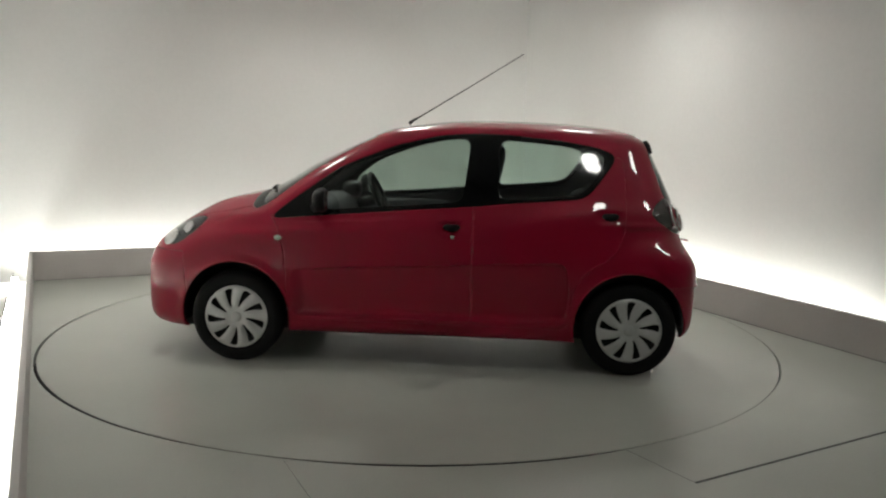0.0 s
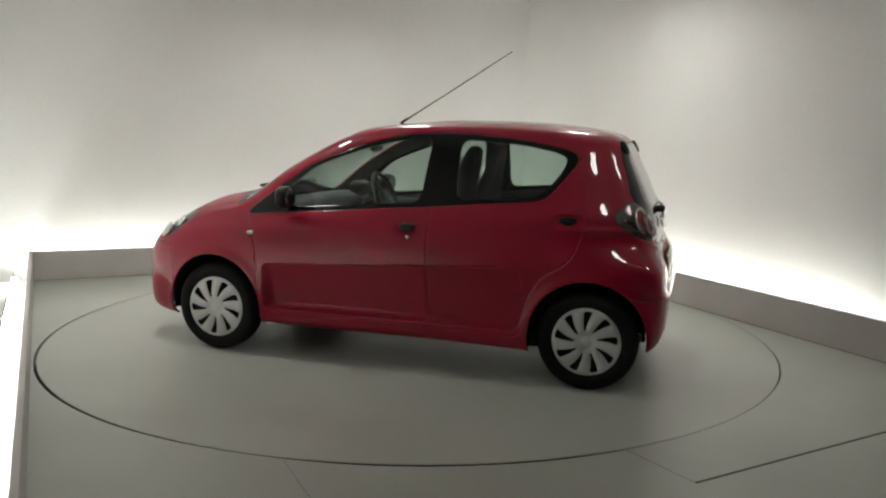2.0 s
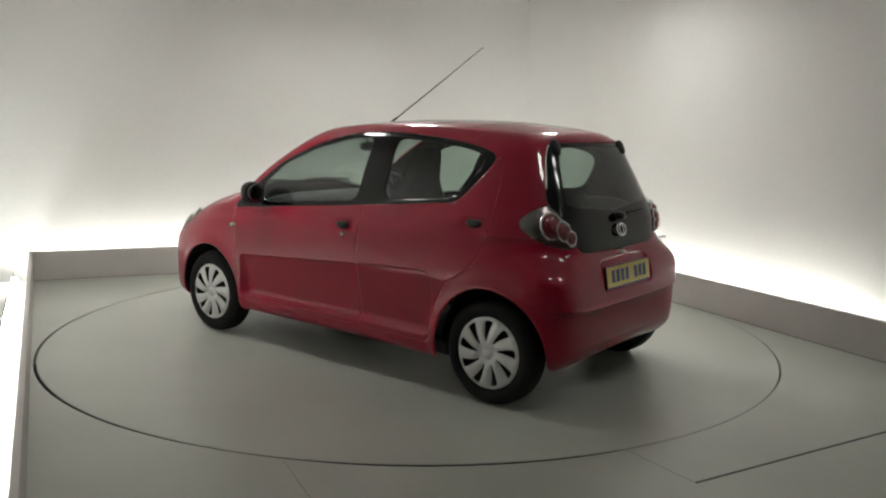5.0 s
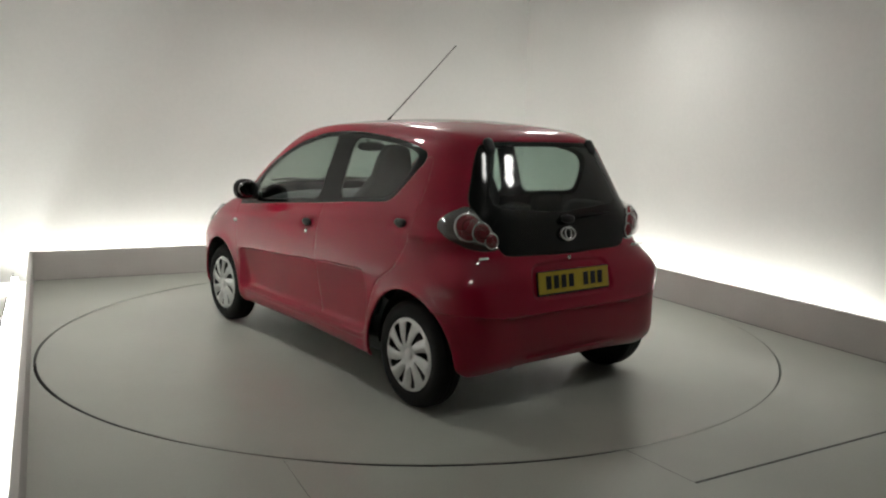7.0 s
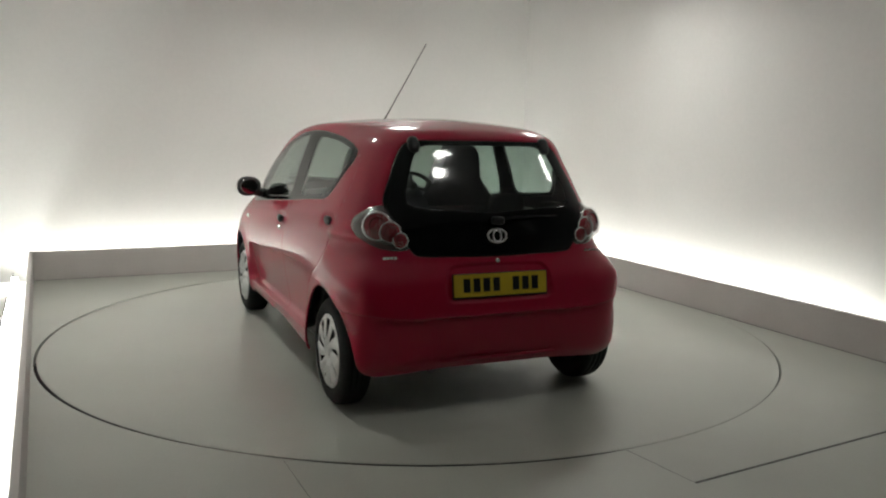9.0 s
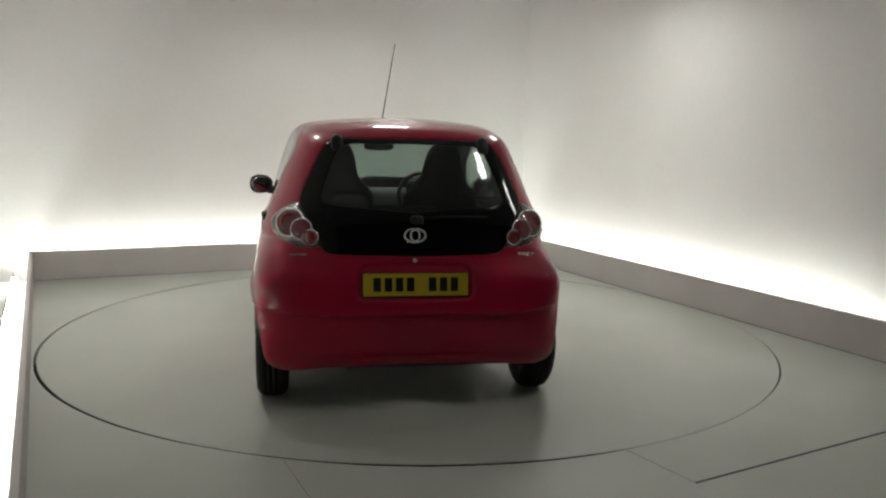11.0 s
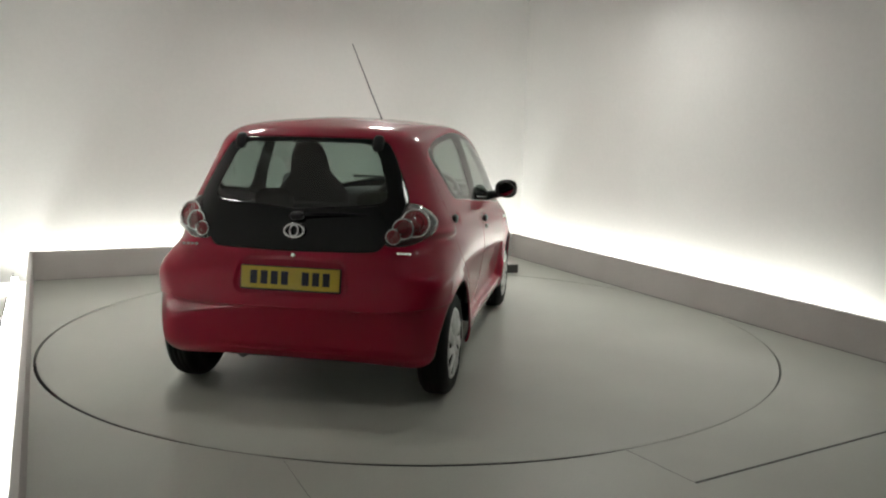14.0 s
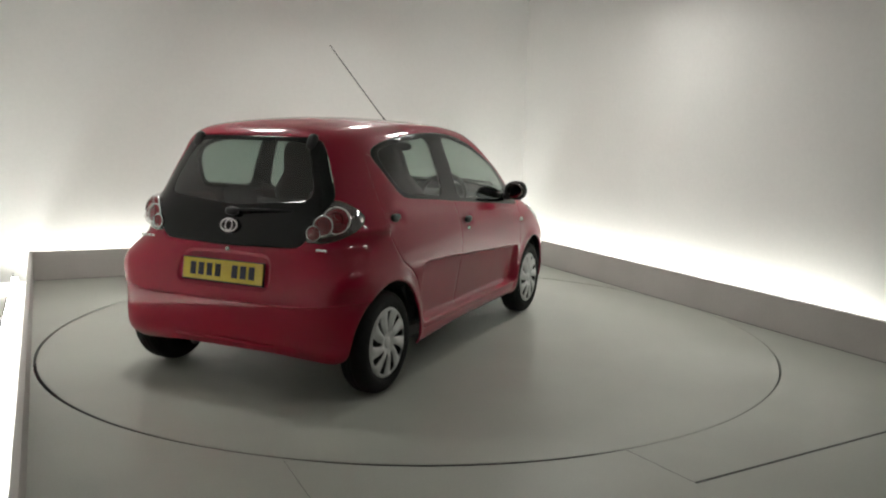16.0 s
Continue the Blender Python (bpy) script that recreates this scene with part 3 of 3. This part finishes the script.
    grille = poly_phi(((-0.3, 0.24), (0.45, 0.25), (0.50, 0.33), (0.40, 0.42), (-0.3, 0.43)), YZ, lambda v: v[:, 0] > 1.5, 1)
    grille_m, half = cut(half, grille)
    tail_bumper = shifted(bumper, 0.002)
    bump_r, half = cut(half, tail_bumper)
    bump_r, _ = cut(bump_r, shifted(tail_bumper, 0.0012))
    nose_bumper = lambda v: np.where(v[:, 0] > 1.0, np.maximum(v[:, 2] - 0.665, 1.47 - v[:, 0] + 0.12 * (v[:, 2] - 0.4)), 1.0)
    bump_f, half = cut(half, nose_bumper)
    bump_f, _ = cut(bump_f, shifted(nose_bumper, 0.003))

    panel("body", half, M_RED, car, "glossy red painted body shell", both=True)
    panel("bonnet", bonnet_m, M_RED, car, both=True)
    panel("rear_bumper", bump_r, M_RED, car, both=True)
    panel("front_bumper", bump_f, M_RED, car, both=True)
    panel("grille", grille_m, M_BLACK, car, "black lower grille", both=True)
    tailgate = panel("tailgate", hatch_m, M_GLOSS_BLACK, car, "glossy black glass tailgate", thick=0.003, both=True)
    ob = panel("rear_window", pane_b, M_REAR_GLASS, tailgate, "dark tinted rear window glass", thick=0, both=True)
    ob.visible_shadow = False
    ob = panel("windscreen", screen_m, M_SIDE_GLASS, car, "curved clear windscreen", thick=0, both=True)
    ob.visible_shadow = False
    panel("cowl", cowl_m, M_BLACK, car, "black plastic cowl below the windscreen", both=True)
    for flip in (False, True):
        s = -1 if flip else 1
        for name, door_mesh, pane, hx, hz in (("front_door", door_f, pane_f, -0.116, 0.853), ("rear_door", door_r, pane_r, -1.035, 0.937)):
            door = panel(name, door_mesh, M_RED, car, "red car door", flip=flip)
            ob = panel("window", pane, M_SIDE_GLASS, door, "tinted side window glass", thick=0, flip=flip)
            ob.visible_shadow = False
            hy = 0.790 if hx > -0.5 else 0.748
            bm = rounded_block((0.050, 0.016, 0.022), 2.4, 10, 20)
            for hv in bm.verts:
                hv.co.z += 0.10 * abs(hv.co.x)
            part("handle", placed(bm, pose(hx, s * hy, hz, 0, 0, -s * 2)), M_BLACK, door, "black plastic door handle")
            if hx > -0.5:
                bm = placed(dome(0.012, 0.005), pose(hx - 0.005, s * 0.802, hz - 0.052, -90 * s))
                part("lock", bm, M_CHROME, door, "small chrome door lock")
        panel("window_trim", black, M_GLOSS_BLACK, car, "black window surround and pillar", flip=flip)
        head_part = panel("headlamp", head_m, M_HEADLAMP, car, "clear headlamp with bright reflector", flip=flip)
        hv = head_m[0]
        for hx, hz, r in ((1.605, 0.735, 0.050), (1.500, 0.790, 0.038)):
            i = int(np.argmin((hv[:, 0] - hx) ** 2 + (hv[:, 2] - hz) ** 2))
            p = Vector((hv[i, 0] + 0.002, s * (hv[i, 1] + 0.002), hv[i, 2] + 0.002))
            m = Matrix.Translation(p) @ Vector((0.55, s * 0.62, 0.56)).to_track_quat("Z", "Y").to_matrix().to_4x4()
            part("reflector", placed(dome(r, r * 0.3), m), M_CHROME, head_part, "bright round reflector")
            part("bulb_ring", placed(ring_torus(r, 0.006), m), M_CHROME, head_part)
        make_tail_lamp(car, lamp_m, lamp, s, flip)
        bm = placed(dome(0.022, 0.008, 0.6), pose(0.909, s * 0.798, 0.768, -90 * s))
        part("side_indicator", bm, M_WHITE_LENS, car, "small clear side indicator lens")
        make_mirror(car, s)
        for sx, nm in ((1, "front_wheel"), (-1, "rear_wheel")):
            make_wheel(nm, car, pose(sx * AXLE, s * 0.706, WHEEL_Z, 0, 0 if sx > 0 else 23, 0 if s > 0 else 180))
            bm = bmesh.new()
            rings = []
            for i in range(25):
                low = 0.05 if sx > 0 else 0.02
                a = math.pi * (-low + (1.02 + low) * i / 24)
                x, z = sx * AXLE + 0.338 * math.cos(a), 0.285 + 0.338 * math.sin(a)
                rings.append([bm.verts.new((x, s * y, z)) for y in (0.40, 0.735 - 0.12 * float(step(-x, 1.34, 1.48)))])
            for p, q in zip(rings, rings[1:]):
                bm.faces.new((p[0], p[1], q[1], q[0]))
            bm.faces.new([r[0] for r in rings])
            part("arch_liner", bm, M_BLACK, car, "black wheel arch liner")
    add_tail_details(car, tailgate)
    add_interior(car)
    part("underbody", box((-1.26, -0.50, 0.145), (1.60, 0.50, 0.26), 0.02), M_BLACK, car, "dark underbody", smooth=False)
    part("sill_floor", box((-0.82, -0.66, 0.168), (0.82, 0.66, 0.27), 0.02), M_BLACK, car, smooth=False)
    part("axle_beam", tube([(-AXLE, -0.62, 0.25), (-AXLE, 0.62, 0.25)], 0.04), M_STEEL, car, "dull steel rear axle beam")
    part("exhaust", tube([(-0.7, 0.30, 0.22), (-1.30, 0.30, 0.22), (-1.44, 0.32, 0.215)], 0.028), M_STEEL, car, "dull steel exhaust pipe")
    pts = [(0.222, 0.0, 1.455), (0.205, 0.0, 1.472), (0.16, 0.0, 1.498)]
    aerial = part("aerial", tube(pts, 0.013, taper=0.45), M_BLACK, car, "black aerial base")
    part("rod", tube([(0.165, 0.0, 1.495), (-0.19, 0, 1.713), (-0.525, 0.0, 1.923)], 0.0042, 8, 0.6), M_BLACK, aerial, "long thin black aerial rod")
    for y0, y1, x0 in ((-0.48, 0.04, 1.045), (0.05, 0.46, 1.04)):
        wiper = part("wiper", tube([(1.10, y0, 1.005), (1.085, y0 + 0.02, 1.022), (1.06, (y0 + y1) / 2, 1.035), (1.02, y1, 1.035)], 0.009), M_BLACK, car, "black windscreen wiper")
    return car


def make_tail_lamp(car, lamp_mesh, edge, s, flip):
    lamp = panel("tail_lamp", lamp_mesh, M_LAMP_BODY, car, "clear and red round-element tail lamp", flip=flip)
    v, f = lamp_mesh
    for y, z, r in ((0.608, 0.948, 0.074), (0.562, 0.915, 0.055), (0.517, 0.884, 0.040)):
        i = int(np.argmin((v[:, 1] - y) ** 2 + (v[:, 2] - z) ** 2))
        near = np.argsort(((v[:, :3] - v[i, :3]) ** 2).sum(1))[:60]
        c = v[near, :3].mean(0)
        n = np.linalg.svd(v[near, :3] - c)[2][2]
        if n[0] > 0:
            n = -n
        n = (Vector(n) + Vector((-0.9, 0, 0.1))).normalized()
        p = Vector(v[i, :3]) + n * 0.006
        if s < 0:
            p.y, n.y = -p.y, -n.y
        m = Matrix.Translation(p) @ n.to_track_quat("Z", "Y").to_matrix().to_4x4()
        part("red_element", placed(dome(r * 0.86, r * 0.30), m), M_LENS_RED, lamp, "round red lamp element")
        part("chrome_ring", placed(ring_torus(r * 0.93, r * 0.07 + 0.001), m), M_CHROME, lamp, "chrome ring")
        part("inner_ring", placed(ring_torus(r * 0.50, r * 0.04), m @ Matrix.Translation((0, 0, r * 0.26))), M_LENS_DARK, lamp, "dark inner ring")
    over = (v.copy(), f)
    out = np.array([-0.78, 0.62, 0.05])
    over[0][:, :3] += out * (0.002 + 0.030 * step(-edge(v), 0, 0.035))[:, None]
    ob = panel("lens", over, M_LAMP_LENS, lamp, "clear lamp lens", thick=0, flip=flip)
    ob.visible_shadow = False
    return lamp


def make_mirror(car, s):
    bm = rounded_block((0.052, 0.083, 0.068), 2.4)
    for v in bm.verts:
        v.co.z *= 1 + 0.9 * v.co.y
        if v.co.x < -0.03:
            v.co.x = -0.03 - (v.co.x + 0.03) * 0.2
    mirror = part("door_mirror", placed(bm, Matrix.Translation((0.64, s * 0.838, 1.000)) @ Matrix.Diagonal((1, s, 1, 1))), M_BLACK, car, "black plastic door mirror")
    part("stalk", tube([(0.70, s * 0.715, 0.945), (0.68, s * 0.76, 0.955), (0.65, s * 0.82, 0.968)], 0.034, taper=0.85), M_BLACK, mirror)
    bm = placed(dome(0.068, 0.003, 0.78), pose(0.604, s * 0.840, 1.002, 0, 0, s * 9) @ pose(0, 0, 0, 0, -90, 0) @ pose(0, 0, 0, 0, 0, 90))
    part("mirror_glass", bm, M_MIRROR, mirror, "mirror glass")


def bars(parent, m, width, height, cells, material, gap=0.25, depth=0.0015):
    """Plain bars where writing stands; 0 in cells leaves a space."""
    n = len(cells)
    w = width / n
    for i, c in enumerate(cells):
        if c:
            bm = box((-width / 2 + (i + gap / 2) * w, -height / 2, 0), (-width / 2 + (i + 1 - gap / 2) * w, height / 2, depth))
            part("bar", placed(bm, m), material, parent, smooth=False)


def add_tail_details(car, tailgate):
    # local axes on the tail: x to the car's right as seen from behind, y up, z backwards
    def on_tail(x, y, z, lean):
        return pose(x, y, z, 90, 0, -90) @ pose(0, 0, 0, -lean)
    plate = part("number_plate", placed(box((-0.262, -0.056, 0), (0.262, 0.056, 0.006), 0.002), on_tail(-1.564, 0, 0.655, 8)), M_YELLOW, car, "yellow rear number plate with black bars", smooth=False)
    bars(plate, on_tail(-1.5700, 0, 0.657, 8), 0.44, 0.068, (1, 1, 1, 1, 0, 1, 1, 1), M_BAR, 0.32)
    part("plate_frame", placed(box((-0.268, -0.064, -0.006), (0.268, 0.060, 0.002), 0.002), on_tail(-1.564, 0, 0.655, 8)), M_BLACK, plate, "thin black plate frame", smooth=False)
    plate = part("number_plate", placed(box((-0.26, -0.055, 0), (0.26, 0.055, 0.006), 0.002), pose(1.812, 0, 0.50, 90, 0, 90)), M_WHITE_PLATE, car, "white front number plate with black bars", smooth=False)
    bars(plate, pose(1.8185, 0, 0.50, 90, 0, 90), 0.44, 0.074, (1, 1, 1, 1, 0, 1, 1, 1), M_BAR, 0.2)
    badge = part("badge", placed(ring_torus(0.052, 0.006, 0.66), on_tail(-1.508, 0, 0.893, 14)), M_CHROME, tailgate, "chrome oval badge")
    part("bar", placed(ring_torus(0.022, 0.005, 1.3), on_tail(-1.509, 0, 0.893, 14)), M_CHROME, badge)
    for s in (1, -1):
        bars(car, on_tail(-1.500 + 0.0, s * 0.575, 0.800, 8) @ pose(0, 0, 0, 0, s * 16, 0), 0.085, 0.011, (1, 1, 1, 1), M_CHROME, 0.3, 0.004)
        bm = rounded_block((0.020, 0.030, 0.046), 3.0, 10, 16)
        part("hinge_cover", placed(bm, pose(-1.288, s * 0.378, 1.338, 0, 26, 0)), M_BLACK, tailgate, "black tailgate hinge cover")
    wiper = part("rear_wiper", placed(rounded_block((0.032, 0.034, 0.022), 3.0, 10, 16), pose(-1.490, -0.01, 0.968)), M_BLACK, tailgate, "black rear wiper")
    part("blade", tube([(-1.508, -0.01, 0.972), (-1.500, -0.10, 0.982), (-1.482, -0.25, 0.985), (-1.458, -0.38, 0.982)], 0.007, taper=0.7), M_RUBBER, wiper)
    part("tailgate_lock", placed(dome(0.011, 0.004), on_tail(-1.525, 0, 0.770, 10)), M_CHROME, car, "small round tailgate lock")
    for s in (1, -1):
        bracket = part("liner_bracket", box((-1.470, s * 0.475 - 0.02, 0.235), (-1.450, s * 0.475 + 0.02, 0.320), 0.003), M_BLACK, car, "black liner bracket under the bumper", smooth=False)
        part("screw", placed(dome(0.010, 0.005), pose(-1.470, s * 0.475, 0.250, 0, -90)), M_CHROME, bracket, "small bright screw")
    part("bumper_slot", placed(box((-0.33, -0.007, -0.002), (0.33, 0.007, 0.004), 0.002), on_tail(-1.567, 0, 0.285, -8)), M_RED, car)


def make_seat(name, car, x, y, z, width, tall, head=True):
    seat = part(name, placed(rounded_block((0.25, width, 0.085), 4.5), pose(x + 0.20, y, z, 0, -8)), M_FABRIC, car, "dark fabric seat")
    if head:
        tall += 0.16
    bm = rounded_block((0.065, width, tall / 2), 4.0, 22, 32)
    for v in bm.verts:
        k = (v.co.z / tall + 0.5)
        v.co.y *= 1 - (0.44 * float(step(k, 0.58, 0.76)) + 0.06 * k * k if head else 0.22 * k * k)
        v.co.x *= 1 - 0.25 * k
    part("backrest", placed(bm, pose(x - 0.10 - (tall - 0.5) * 0.08, y, z + tall / 2, 0, -16)), M_FABRIC, seat, "tall dark one-piece backrest" if head else "")
    return seat


def add_interior(car):
    for s in (1, -1):
        make_seat("front_seat", car, -0.16, s * 0.335, 0.52, 0.245, 0.66)
        part("door_trim", placed(rounded_block((0.40, 0.02, 0.28), 6.0, 12, 20), pose(0.30, s * 0.70, 0.62)), M_TRIM, car, "dark inner door trim")
        part("door_trim", placed(rounded_block((0.30, 0.02, 0.28), 6.0, 12, 20), pose(-0.50, s * 0.70, 0.66)), M_TRIM, car, "dark inner door trim")
        part("rear_trim", placed(rounded_block((0.20, 0.03, 0.20), 4.0, 12, 20), pose(-1.10, s * 0.585, 0.82)), M_TRIM, car, "dark inner side trim")
    make_seat("rear_seat", car, -0.80, 0, 0.50, 0.56, 0.50, head=False)
    for s in (1, -1):
        part("rear_head_restraint", placed(rounded_block((0.045, 0.11, 0.07), 3.0), pose(-1.035, s * 0.30, 1.000, 0, -14)), M_FABRIC, car, "dark fabric head restraint")
    bm = rounded_block((0.22, 0.66, 0.17), 3.2)
    part("dashboard", placed(bm, pose(0.82, 0, 0.80, 0, 8)), M_TRIM, car, "grey plastic dashboard")
    part("parcel_shelf", box((-1.40, -0.56, 0.90), (-1.10, 0.56, 0.925), 0.008), M_TRIM, car, "dark parcel shelf")
    wheel = part("steering_wheel", placed(ring_torus(0.178, 0.015), pose(0.46, -0.335, 0.935, 0, -66)), M_BLACK, car, "black steering wheel")
    part("hub", placed(rounded_block((0.06, 0.075, 0.02), 3.0, 10, 16), pose(0.47, -0.335, 0.93, 0, -66)), M_BLACK, wheel)
    for k in (0, 120, 240):
        a = radians(k + 90)
        m = pose(0.465, -0.335, 0.932, 0, -66)
        part("spoke", placed(tube([(0, 0, 0), (0.17 * math.sin(a), 0.17 * math.cos(a), 0)], 0.013), m), M_BLACK, wheel)
    part("column", tube([(0.48, -0.335, 0.925), (0.75, -0.335, 0.84)], 0.035), M_BLACK, wheel)
    part("instrument_pod", placed(rounded_block((0.07, 0.10, 0.06), 3.0), pose(0.66, -0.335, 0.985)), M_BLACK, car, "dark instrument pod")
    mirror = part("interior_mirror", placed(rounded_block((0.018, 0.11, 0.032), 3.0, 10, 16), pose(0.40, 0, 1.295, 0, 12)), M_BLACK, car, "dark interior mirror")
    part("stem", tube([(0.41, 0, 1.30), (0.45, 0, 1.345)], 0.008), M_BLACK, mirror)
    part("centre_console", placed(rounded_block((0.30, 0.09, 0.12), 4.0), pose(0.55, 0, 0.50)), M_TRIM, car, "dark centre console")
    part("gear_lever", tube([(0.46, 0, 0.60), (0.43, 0, 0.74)], 0.014), M_BLACK, car)


car = make_car()


def motions():
    rows_car, rows_disc = [], []
    for i in range(17):
        t = float(i)
        turn = 174.504 - 6.9457 * t
        spin = pose(0, 0, 0, 0, 0, turn)
        rows_car.append((t, spin @ pose(-0.205, 0.234, 0)))
        rows_disc.append((t, Matrix.Translation(ROOM.to_3x3() @ AXIS) @ spin))
    walk(car, rows_car)
    walk(turntable, rows_disc)


motions()
